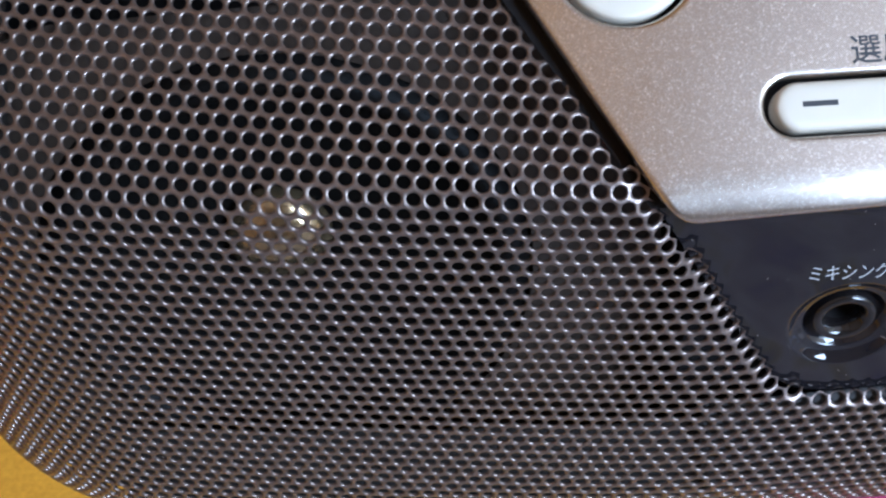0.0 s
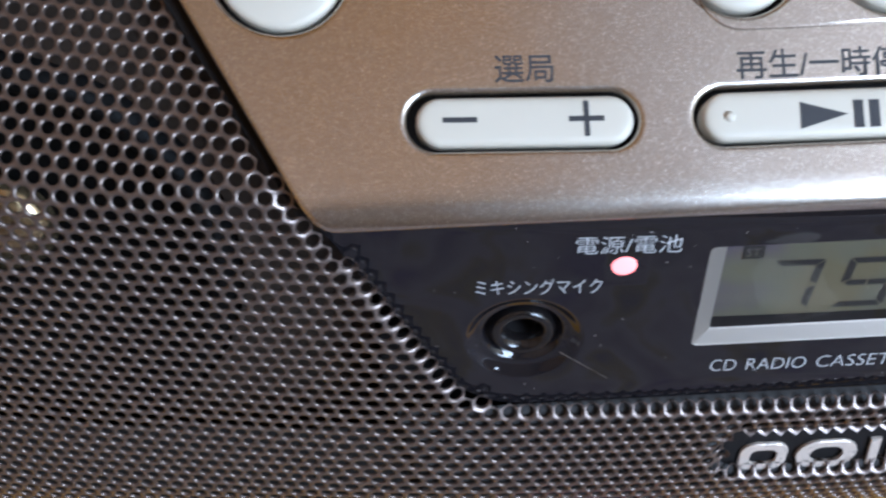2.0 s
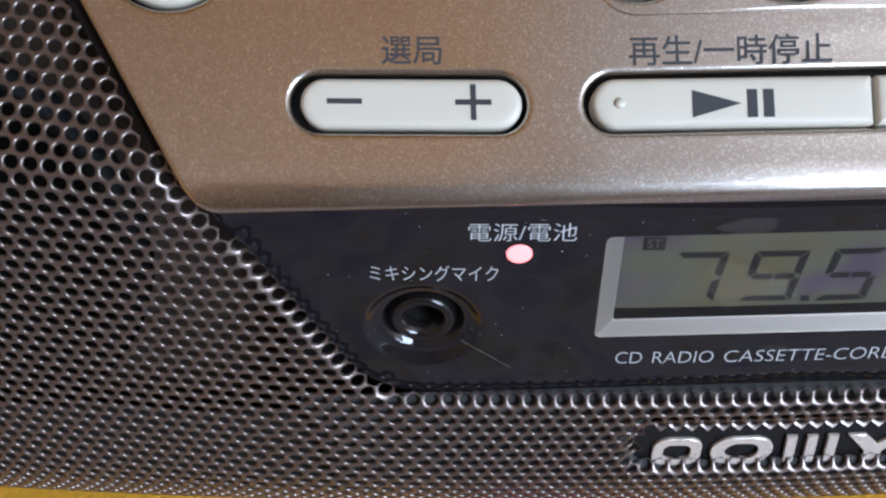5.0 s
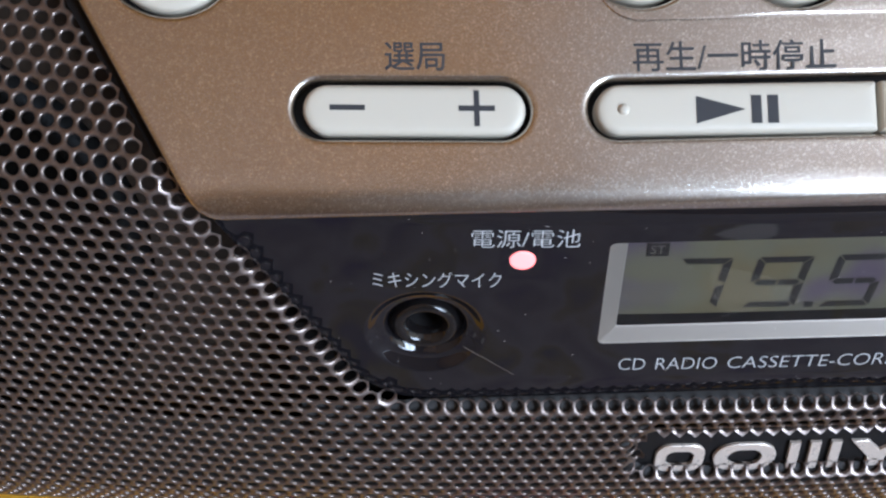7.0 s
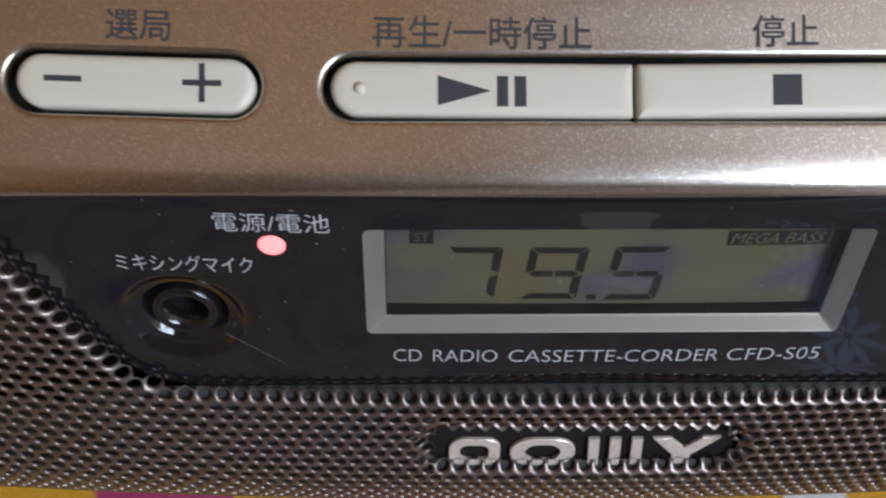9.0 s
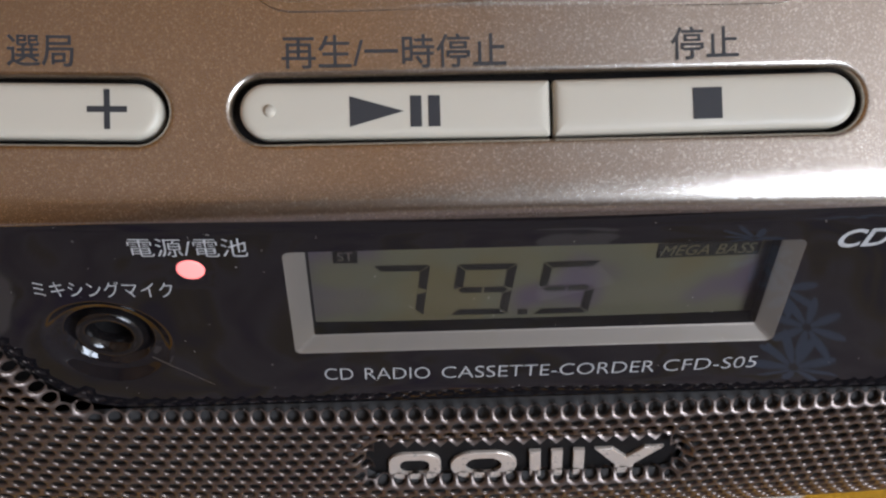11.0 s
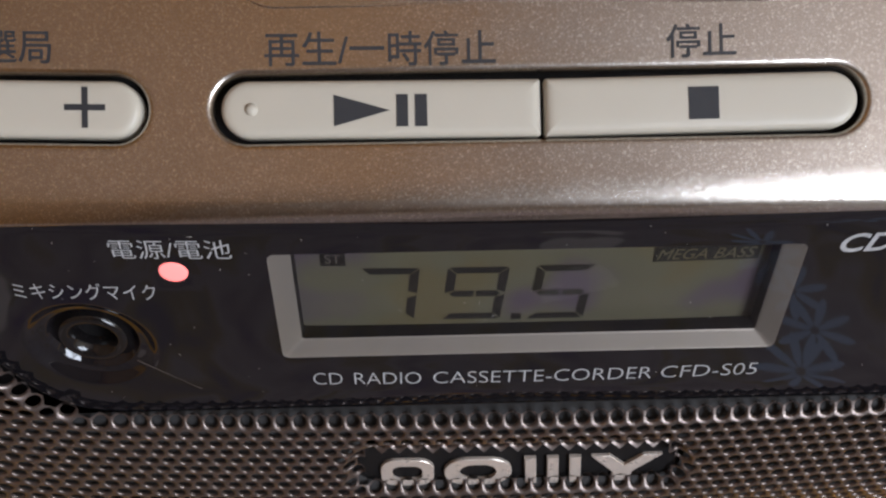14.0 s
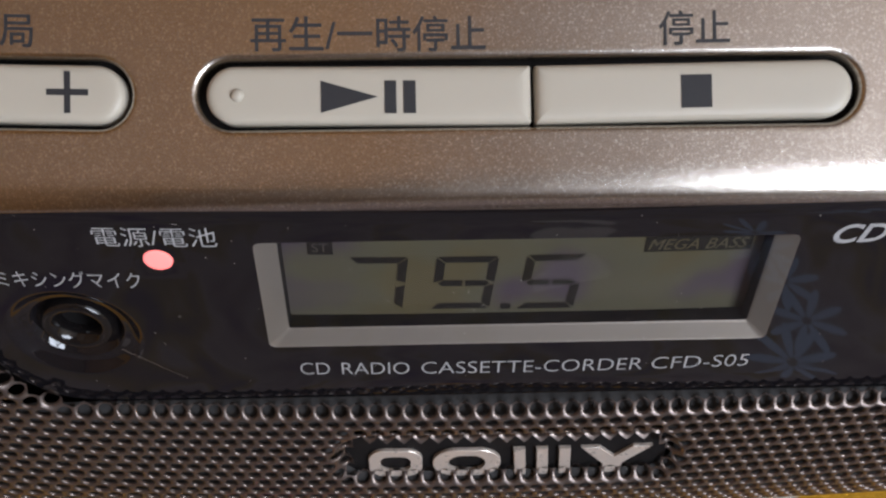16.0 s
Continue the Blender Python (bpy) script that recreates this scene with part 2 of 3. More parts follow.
UP = (SLOPE / LEN, 1.0 / LEN)          # (y, z) along the upper face
UPN = (-1.0 / LEN, SLOPE / LEN)        # its outward normal


def metres(x, y, z):
    return (x / 1000, y / 1000, (z - DROP) / 1000)


def upper(x, s, h=0.0):
    """A place on the upper face, s up the slope from the kink, h above it."""
    return metres(x, BOW * x * x + s * UP[0] + h * UPN[0], KINK + s * UP[1] + h * UPN[1])


def lower(x, z, h=0.0):
    """A place on the lower face at height z, h in front of it."""
    return metres(x, BOW * x * x - h, z)


def pill(x0, x1, s0, s1, left, right, inset=0.0, n=10):
    """A rounded bar's outline, counter-clockwise, with its corner radius at each end."""
    x0, x1, s0, s1 = x0 + inset, x1 - inset, s0 + inset, s1 - inset
    rl, rr = max(left - inset, 0.05), max(right - inset, 0.05)
    out = []
    for cx, cy, r, a0 in ((x1 - rr, s0 + rr, rr, -90), (x1 - rr, s1 - rr, rr, 0), (x0 + rl, s1 - rl, rl, 90), (x0 + rl, s0 + rl, rl, 180)):
        for i in range(n + 1):
            a = radians(a0 + 90 * i / n)
            out.append((cx + r * math.cos(a), cy + r * math.sin(a)))
    return out


def grown(loop, g):
    cx, cy = sum(p[0] for p in loop) / len(loop), sum(p[1] for p in loop) / len(loop)
    out = []
    n = len(loop)
    for i in range(n):
        (ax, ay), (bx, by) = loop[i - 1], loop[(i + 1) % n]
        dx, dy = bx - ax, by - ay
        l = math.hypot(dx, dy) or 1.0
        out.append((loop[i][0] + dy / l * g, loop[i][1] - dx / l * g))
    return out


def ring_loop(cx, cy, r, n=48):
    return [(cx + r * math.cos(2 * math.pi * i / n), cy + r * math.sin(2 * math.pi * i / n)) for i in range(n)]


def loft(loops, place, cap=True):
    """Skin between outlines ((x, y) points, height); closes the last with a fan."""
    verts, faces, n = [], [], len(loops[0][0])
    for pts, h in loops:
        verts += [place(x, y, h) for x, y in pts]
    for k in range(len(loops) - 1):
        for i in range(n):
            j = (i + 1) % n
            faces.append((k * n + i, k * n + j, (k + 1) * n + j, (k + 1) * n + i))
    if cap:
        pts, h = loops[-1]
        verts.append(place(sum(p[0] for p in pts) / n, sum(p[1] for p in pts) / n, h))
        faces += [((len(loops) - 1) * n + i, (len(loops) - 1) * n + (i + 1) % n, len(verts) - 1) for i in range(n)]
    return verts, faces


from mathutils.geometry import delaunay_2d_cdt


def inside(p, loop):
    hit, j = False, len(loop) - 1
    for i in range(len(loop)):
        (xi, yi), (xj, yj) = loop[i], loop[j]
        if (yi > p[1]) != (yj > p[1]) and p[0] < (xj - xi) * (p[1] - yi) / (yj - yi) + xi:
            hit = not hit
        j = i
    return hit


def dist_loop(px, py, loop):
    best = 1e9
    for i in range(len(loop)):
        (x0, y0), (x1, y1) = loop[i], loop[(i + 1) % len(loop)]
        dx, dy = x1 - x0, y1 - y0
        t = max(0.0, min(1.0, ((px - x0) * dx + (py - y0) * dy) / (dx * dx + dy * dy + 1e-12)))
        best = min(best, (px - x0 - t * dx) ** 2 + (py - y0 - t * dy) ** 2)
    return math.sqrt(best)


def sheet(outer, holes, step, place):
    """A sheet with openings, laid on a face."""
    pts, edges = [], []
    for loop in [outer, *holes]:
        base = len(pts)
        pts += [Vector(p) for p in loop]
        edges += [(base + i, base + (i + 1) % len(loop)) for i in range(len(loop))]
    xs, ys = [p[0] for p in outer], [p[1] for p in outer]
    for i in range(int((max(xs) - min(xs)) / step) + 1):
        for j in range(int((max(ys) - min(ys)) / step) + 1):
            p = (min(xs) + (i + 0.5) * step, min(ys) + (j + 0.5) * step)
            if inside(p, outer) and not any(inside(p, h) for h in holes) and min(dist_loop(*p, l) for l in [outer, *holes]) > 0.3 * step:
                pts.append(Vector(p))
    vs, _, fs, *_ = delaunay_2d_cdt(pts, edges, [], 0, 1e-5)
    faces = []
    for f in fs:
        c = (sum(vs[i].x for i in f) / len(f), sum(vs[i].y for i in f) / len(f))
        if inside(c, outer) and not any(inside(c, h) for h in holes):
            faces.append(tuple(f))
    return [place(v.x, v.y, 0.0) for v in vs], faces


def merge(*pairs):
    verts, faces = [], []
    for v, f in pairs:
        base = len(verts)
        verts += v
        faces += [tuple(i + base for i in face) for face in f]
    return verts, faces


def lettering(name, body, rect, place, mat, parent, height=0.03, shear=0.0, bold=0.0, label=""):
    """Printed words that fill rect = (x0, x1, y0, y1) on a face."""
    curve = bpy.data.curves.new("words", "FONT")
    curve.body, curve.size, curve.shear, curve.offset, curve.resolution_u = body, 1.0, shear, bold, 4
    ob = bpy.data.objects.new("words", curve)
    scene.collection.objects.link(ob)
    me = bpy.data.meshes.new_from_object(ob.evaluated_get(bpy.context.evaluated_depsgraph_get()))
    bpy.data.objects.remove(ob)
    xs, ys = [v.co.x for v in me.vertices], [v.co.y for v in me.vertices]
    x0, x1, y0, y1 = rect
    verts = [place(x0 + (v.co.x - min(xs)) / (max(xs) - min(xs)) * (x1 - x0), y0 + (v.co.y - min(ys)) / (max(ys) - min(ys)) * (y1 - y0), height) for v in me.vertices]
    return mesh_object(name, verts, [tuple(p.vertices) for p in me.polygons], mat, parent, label, smooth=False)


def bars(name, rects, place, mat, parent, height=0.03, label=""):
    verts, faces = [], []
    for quad in rects:
        base = len(verts)
        pts = [(quad[0], quad[2]), (quad[1], quad[2]), (quad[1], quad[3]), (quad[0], quad[3])] if len(quad) == 4 else [(quad[i], quad[i + 1]) for i in range(0, len(quad), 2)]
        verts += [place(x, y, height) for x, y in pts]
        faces.append(tuple(range(base, base + len(pts))))
    return mesh_object(name, verts, faces, mat, parent, label, smooth=False)


# ---- the room ----
X0, X1, Y1, ZF, ZC = -0.47, 1.7, 1.6, -0.7, 1.8


def slab(name, mat, *sizes, label):
    ob = part(name, box(bmesh.new(), *sizes), mat)
    return tagged(ob, label, name.split("_")[0], kind="structure")


slab("floor", floor_mat, X0, X1, WALL_Y, Y1, ZF - 0.1, ZF, label="brown wooden board floor of the room")
slab("ceiling", ceil_mat, X0, X1, WALL_Y, Y1, ZC, ZC + 0.1, label="pale beige board ceiling over the table")
# the west wall stands unseen and close, added for the panel to mirror
slab("wall_west", reflection_wood, X0 - 0.1, X0, WALL_Y - 0.1, Y1 + 0.1, ZF, ZC, label="unseen orange brown wood side wall, set near to warm the reflections")
slab("wall_east", wall_mat, X1, X1 + 0.1, WALL_Y - 0.1, Y1 + 0.1, ZF, ZC, label="light brown painted side wall")
slab("wall_north", wall_mat, X0, X1, Y1, Y1 + 0.1, ZF, ZC, label="light brown painted wall behind the table")
# sloping slab added out of view so the silver panel mirrors golden brown
bm = bmesh.new()
slope = [bm.verts.new((x, y, z)) for y in (WALL_Y, Y1) for x, z in ((X0, 0.75), (0.10, ZC), (X0, ZC))]
for f in ((0, 1, 2), (3, 5, 4), (0, 3, 4, 1), (1, 4, 5, 2), (2, 5, 3, 0)):
    bm.faces.new([slope[i] for i in f])
tagged(part("warm_reflector_slope", bm, reflection_wood), "unseen golden brown slope added to warm the silver panel's reflection", "ceiling", kind="structure")
bm = bmesh.new()
wx0, wx1, wz0, wz1 = WIN_X - WIN_W / 2, WIN_X + WIN_W / 2, WIN_Z - WIN_H / 2, WIN_Z + WIN_H / 2
for a in ((X0, wx0, ZF, ZC), (wx1, X1, ZF, ZC), (wx0, wx1, ZF, wz0), (wx0, wx1, wz1, ZC)):
    box(bm, a[0], a[1], WALL_Y - 0.1, WALL_Y, a[2], a[3])
tagged(part("wall_south", bm, wall_mat), "light brown painted wall with a window opening", "wall", kind="structure")
window = tagged(new("window_1"), "white framed window with four bright panes", "window", kind="structure")
for x in (wx0 + 0.02, WIN_X, wx1 - 0.02):
    part("window_frame", box(bmesh.new(), x - 0.02, x + 0.02, WALL_Y - 0.02, WALL_Y + 0.01, wz0, wz1, 0.004), white_frame, window)
for z in (wz0 + 0.02, WIN_Z, wz1 - 0.02):
    part("window_frame", box(bmesh.new(), wx0 + 0.04, wx1 - 0.04, WALL_Y - 0.018, WALL_Y + 0.008, z - 0.02, z + 0.02, 0.004), white_frame, window)

table = tagged(new("table"), "brown wooden table under a printed cloth", "table")
part("tabletop", box(bmesh.new(), -0.44, 0.55, -0.35, 0.45, -0.032, -0.002, 0.004), wood_mat, table)
for x in (-0.39, 0.5):
    for y in (-0.3, 0.4):
        part("leg", box(bmesh.new(), x - 0.025, x + 0.025, y - 0.025, y + 0.025, ZF, -0.032, 0.003), wood_mat, table)

# the cloth: a thin sheet with slight waves
verts, faces, NX, NY = [], [], 130, 90
for j in range(NY + 1):
    for i in range(NX + 1):
        x, y = -0.42 + 0.92 * i / NX, -0.3 + 0.7 * j / NY
        verts.append((x, y, -0.0006 + 0.0009 * noise.noise((x * 9, y * 9, 0.3)) + 0.0003 * noise.noise((x * 40, y * 40, 2.0))))
for j in range(NY):
    for i in range(NX):
        a = j * (NX + 1) + i
        faces.append((a, a + 1, a + NX + 2, a + NX + 1))
tagged(mesh_object("tablecloth", verts, faces, cloth_mat), "yellow cotton cloth with magenta and white flowers", "tablecloth")

# ---- the radio cassette player ----
radio = tagged(new("radio_cassette_player"), "silver and dark grey portable radio with perforated speaker grilles", "radio")

# case: shell behind the front, rounded
bm = bmesh.new()
box(bm, -0.175, 0.175, 0.048, 0.215, 0.006, 0.134, 0.012, 4)
part("case", bm, case_mat, radio, "glossy dark brown case", smooth=False)
for x in (-0.13, 0.13):
    for y in (0.07, 0.19):
        part("foot", box(bmesh.new(), x - 0.012, x + 0.012, y - 0.008, y + 0.008, 0.0, 0.0062, 0.001), dark_gap, radio)


# edge of the control panel: slanting sides, level bottom with rounded corners
def side(s):
    return -79.0 - 0.54 * s


PANEL_BOTTOM = 80.0


def panel_loop(top, bottom, r=8.0, grow=0.0, n=10):
    """Outline of the panel between two heights along the front; the bottom corners are round when r > 0."""
    ltop, lbot = side(top) - grow, side(bottom) - grow
    loop = []
    ux, uy = (ltop - lbot), (top - bottom)
    l = math.hypot(ux, uy)
    ux, uy = ux / l, uy / l
    if r > 0:
        half = math.acos(max(-1, min(1, ux * 1.0))) / 2   # between the side and the bottom edge
        reach = r / math.tan(half)
        p0 = Vector((lbot + ux * reach, bottom + uy * reach))
        p1 = Vector((lbot + reach, bottom))
        c = Vector((lbot, bottom))
        arc = [p0 * (1 - t) ** 2 + c * 2 * t * (1 - t) + p1 * t * t for t in (i / n for i in range(n + 1))]
        left = [(p.x, p.y) for p in arc]
    else:
        left = [(lbot, bottom)]
    loop = [(ltop, top), *left] + [(-x, y) for x, y in reversed(left)] + [(-ltop, top)]
    return loop


# profile of a front skin that stands proud of the lower face: (y, z) and normal at v, the way along it from the corner
def profile(v, proud, radius, slope=SLOPE):
    length = math.hypot(slope, 1.0)
    UP, UPN = (slope / length, 1.0 / length), (-1.0 / length, slope / length)
    zc = KINK - proud / SLOPE
    turn = math.pi / 2 - math.atan2(UP[1], UP[0])
    tan = radius * math.tan(turn / 2)
    arc = radius * turn
    if v >= arc / 2:
        k = v - arc / 2 + tan
        return -proud + k * UP[0], zc + k * UP[1], UPN[0], UPN[1]
    if v >= -arc / 2:
        a = (arc / 2 - v) / radius
        ang = math.atan2(UP[1], UP[0]) + a           # direction of the tangent, pointing up
        cy, cz = -proud + tan * UP[0] - radius * UPN[0], zc + tan * UP[1] - radius * UPN[1]
        ny, nz = -math.sin(ang), math.cos(ang)
        return cy + radius * ny, cz + radius * nz, ny, nz
    z = zc - tan + (v + arc / 2)
    start, big = 65.0, 25.0
    if z >= start:
        return -proud, z, -1.0, 0.0
    a = min((start - z) / big, 1.75)
    return -proud + big * (1 - math.cos(a)), start - big * math.sin(a), -math.cos(a), -math.sin(a)


PROUD, ROUND, G_SLOPE = 2.88, 6.0, 1.50
CORNER, CORNER_R = 141.0, 40.0
# the whole grille sits slightly deeper and larger than the plain profile
SET_BACK_FROM, SET_BACK = Vector((-0.045, -0.090, 0.197)), 1.010
PANEL_LEFT = [(side(31.0) + 0.1, 31.0), (side(0.0) + 0.1, 0.0)] + panel_loop(-9.0, PANEL_BOTTOM + 2.0 - KINK, 13.0, -1.6)[:12]
PANEL_FULL = PANEL_LEFT + [(-x, y) for x, y in reversed(PANEL_LEFT)]
LOGO_WINDOW = pill(-20.8, 19.6, 66.3 - KINK, 75.0 - KINK, 3.4, 3.4)


def front_skin(u, v, depth=0.0):
    """A place on the grille: u along the width, v along the profile; also its flat coordinates there."""
    y, z, ny, nz = profile(v, PROUD, ROUND, G_SLOPE)
    a = max(0.0, abs(u) - CORNER) / CORNER_R
    a = min(a, 1.35)
    x = math.copysign(min(abs(u), CORNER) + CORNER_R * math.sin(a), u)
    wrap = CORNER_R * (1 - math.cos(a))
    flat = (z - KINK) if z < KINK - 2 else (z - KINK) * LEN
    sink = depth
    if abs(u) < 100:
        d = dist_loop(x, flat, PANEL_FULL)
        down = max(0.0, min(1.0, (KINK - 1 - z) / 8))
        edge = 1.6 + 0.3 * down
        if d < edge:
            sink += (0.5 + 0.7 * down) * (1 - d / edge)
        if abs(x) < 25 and z < 80:
            d = dist_loop(x, flat, LOGO_WINDOW)
            if d < 1.8:
                sink += 1.5 * (1 - d / 1.8)
    nx = math.copysign(math.sin(a), u)
    cx = math.cos(a)
    p = Vector(metres(x - sink * nx, BOW * x * x + y + wrap - sink * ny * cx, z - sink * nz * cx))
    return tuple(SET_BACK_FROM + (p - SET_BACK_FROM) * SET_BACK), x, flat


PU, PV = 2.1166, 1.9383
PHASE_U, PHASE_V = -116.24, 19.02
HOLE = 0.80
LEAN = 0.0919          # the rows lean a little at the two speakers and run level below the panel


def lean(u):
    t = abs(u)
    a = max(0.0, min(1.0, (t - 47) / 23))
    rise = 0.0 if t < 47 else (LEAN * (t - 47) ** 2 / 46 if t < 70 else LEAN * (t - 58.5))
    return LEAN * a, rise - LEAN * 36.5


def warped(u, v, depth=0.0):
    a, rise = lean(u)
    return front_skin(u + (a * v if u < 0 else -a * v), v + rise, depth)


gverts, gfaces = [], []
V_TOP, V_BOT = 40.0, -88.0
SIDES = 12
ringpos = []
for k in range(SIDES):
    a = 2 * math.pi * k / SIDES + math.pi / 2
    m = ((a + math.pi / 6) % (math.pi / 3)) - math.pi / 6
    ringpos.append((math.cos(a), math.sin(a), (PU / 2) / math.cos(m)))
STRETCH = PV / (PU * math.sqrt(3) / 2)
for row in range(int((V_BOT - PHASE_V) / PV) - 4, int((V_TOP - PHASE_V) / PV) + 6):
    for col in range(-38, 154):
        cu = col * PU + (PU / 2 if row % 2 else 0) + PHASE_U
        cv = row * PV + PHASE_V
        if abs(cu) > 194:
            continue
        _, x, flat = warped(cu, cv)
        vv = cv + lean(cu)[1]
        if not V_BOT < vv < V_TOP or inside((x, flat), PANEL_FULL) or (abs(x) < 25 and inside((x, flat), LOGO_WINDOW)):
            continue
        base = len(gverts)
        for f, depth in ((None, 0.0), (HOLE + 0.17, 0.015), (HOLE + 0.07, 0.07), (HOLE, 0.18), (HOLE, 0.45)):
            for c, s_, hr in ringpos:
                r = hr if f is None else min(f, hr)
                gverts.append(warped(cu + c * r, cv + s_ * r * (STRETCH if f is None else 1.0), depth)[0])
        for k in range(4):
            for i in range(SIDES):
                j = (i + 1) % SIDES
                gfaces.append((base + k * SIDES + i, base + k * SIDES + j, base + (k + 1) * SIDES + j, base + (k + 1) * SIDES + i))
mesh_object("speaker_grille", gverts, gfaces, steel, radio, "dark grey perforated metal grille with round holes")

# black sheet added behind the grille's lower part and sides: shade in the holes
lv, lf = [], []
LU = [-150 + 6 * i for i in range(51)]
LV = [-86 + 3.0 * j for j in range(14)]
for v in LV:
    for u in LU:
        lv.append(front_skin(u, v, 1.7 if v < -63 else 4.5)[0])
for j in range(len(LV) - 1):
    for i in range(len(LU) - 1):
        k = j * len(LU) + i
        lf.append((k, k + 1, k + 1 + len(LU), k + len(LU)))
for u0, u1 in ((-196, -148), (148, 196)):
    base = len(lv)
    for j in range(21):
        lv += [front_skin(u0 + (u1 - u0) * i / 8, -86 + 6.0 * j, 3.2)[0] for i in range(9)]
    lf += [(base + j * 9 + i, base + j * 9 + i + 1, base + j * 9 + i + 10, base + j * 9 + i + 9) for j in range(20) for i in range(8)]
mesh_object("grille_shade_sheet", lv, lf, shade_sheet_mat, radio, "black sheet added behind the grille for the shade in its holes")

# grey felt close behind the grille under the panel, cut out round the maker's plate
felt_mat = material("grey_felt", (0.05, 0.049, 0.052), 0.9)
vary(felt_mat, "Base Color", 900, (0.022, 0.0205, 0.020), (0.038, 0.036, 0.035))
felt_gap = [(x, y + 2.65) for x, y in grown(LOGO_WINDOW, 0.9)]
mesh_object("grille_felt", *sheet([(-62, -84), (62, -84), (66, -38.4), (-66, -38.4)], [felt_gap], 2.5, lambda u, v, h: front_skin(u, v, 1.0)[0]), felt_mat, radio, "dark grey felt behind the lower grille")

# behind the grille: baffle with an opening, and the loudspeaker in it
BAF_C, BAF_TILT = Vector((-120.0, 20.0, 91.5)), math.radians(10)


def baffle_place(sign):
    def place(x, y, h=0.0):
        c, s_ = math.cos(BAF_TILT), math.sin(BAF_TILT)
        return metres(sign * (BAF_C.x + x), BAF_C.y + y * s_ - h * c, BAF_C.z + y * c + h * s_)
    return place


for sign in (1, -1):
    place = baffle_place(sign)
    outer = pill(-36, 51, -38, 39.5, 14, 3)
    hole = ring_loop(0, 0, 33.5, 64)
    part_pairs = merge(sheet(outer, [hole], 12.0, place), loft([(hole, 0.0), (ring_loop(0, 0, 33.5, 64), -3.0)], place, cap=False))
    mesh_object("baffle", *part_pairs, baffle_mat, radio, "dark plastic baffle behind the grille", smooth=False)
    speaker = mesh_object("speaker_cone", *loft([(ring_loop(0, 0, r, 64), h) for r, h in ((33.7, -2.0), (32.0, -1.0), (31.0, 0.2), (29.5, 0.9), (28.0, 0.2), (27.0, -1.2), (8.0, -13.0))], place), cone_mat, radio, "black paper loudspeaker cone")
    mesh_object("surround", *loft([(ring_loop(0, 0, r, 64), h) for r, h in ((33.4, -1.2), (32.7, -0.4), (31.9, 0.8), (30.7, 1.6), (29.4, 1.5), (28.2, 0.6), (27.5, -0.9))], place, cap=False), surround_mat, speaker, "glossy black rubber surround")
    mesh_object("dust_cap", *loft([(ring_loop(-2.0, 0, 7.8 * math.cos(a), 32), -11.5 + 4.0 * math.sin(a)) for a in (0.0, 0.25, 0.5, 0.75, 1.0, 1.25, 1.5)], place), cap_mat, speaker, "shiny domed dust cap")
# inner chassis: closes the space behind and below the grille
bm = bmesh.new()
box(bm, -0.158, 0.158, 0.038, 0.050, 0.02, 0.128)
box(bm, -0.140, 0.140, 0.022, 0.0379, 0.030, 0.034)
box(bm, -0.068, 0.068, 0.008, 0.0379, 0.056, 0.080)
part("chassis", bm, dark_gap, radio, "black plastic inner chassis")

# ---- silver control panel ----
S_PROUD, S_ROUND = 4.5, 4.2
LIP_Z = 116.9
TURN = math.pi / 2 - math.atan2(UP[1], UP[0])
S_SHIFT = S_PROUD / UP[0] + S_ROUND * TURN / 2 - S_ROUND * math.tan(TURN / 2)


def silver_place(x, s, h=0.0):
    """Flat coordinate s as on the upper face; below the corner it rolls down to the lip."""
    y, z, ny, nz = profile(s + S_SHIFT, S_PROUD, S_ROUND)
    return metres(x, BOW * x * x + y + h * ny, z + h * nz)


def silver_s(z):
    lo, hi = -30.0, 10.0
    for _ in range(40):
        mid = (lo + hi) / 2
        lo, hi = (mid, hi) if profile(mid + S_SHIFT, S_PROUD, S_ROUND)[1] < z else (lo, mid)
    return lo


S_LIP = silver_s(LIP_Z)
openings = {
    "tune": pill(-63.3, -37.7, 1.75, 8.25, 3.25, 3.25),
    "transport": pill(-31.6, 30.7, 1.75, 8.25, 3.25, 3.25),
    "round": ring_loop(-76.6, 22.9, 7.9),
    "round_b": ring_loop(-25.3, 22.9, 6.7),
    "round_c": ring_loop(-8.3, 22.7, 6.7),
}


OUTER = [(side(29.0) + 1.8, 29.0)] + [(side(29.0 + (S_LIP - 29.0) * i / 24) + 1.8, 29.0 + (S_LIP - 29.0) * i / 24) for i in range(1, 24)]
OUTER = [p for p in OUTER if p[1] > S_LIP + 1.9] + [(side(S_LIP + 1.9) + 1.9, S_LIP + 1.9), (side(S_LIP + 1.0) + 2.1, S_LIP + 1.0), (side(S_LIP + 0.4) + 2.6, S_LIP + 0.35), (side(S_LIP) + 3.2, S_LIP + 0.05), (side(S_LIP) + 4.0, S_LIP)]
OUTER = OUTER + [(-x, y) for x, y in reversed(OUTER)]
pairs = [sheet(grown(OUTER, -0.35), [grown(l, 0.85) for l in openings.values()], 2.2, silver_place)]
for l in openings.values():
    pairs.append(loft([(grown(l, 0.85), 0.0), (grown(l, 0.55), 0.0), (grown(l, 0.35), -0.04), (grown(l, 0.15), -0.16), (grown(l, 0.03), -0.38), (l, -0.7), (l, -3.0)], silver_place, cap=False))
# rolled outer edge of the panel
pairs.append(loft([(grown(OUTER, -0.35), 0.0), (OUTER, 0.0), (grown(OUTER, 0.25), -0.12), (grown(OUTER, 0.38), -0.45), (grown(OUTER, 0.4), -2.6)], silver_place, cap=False))
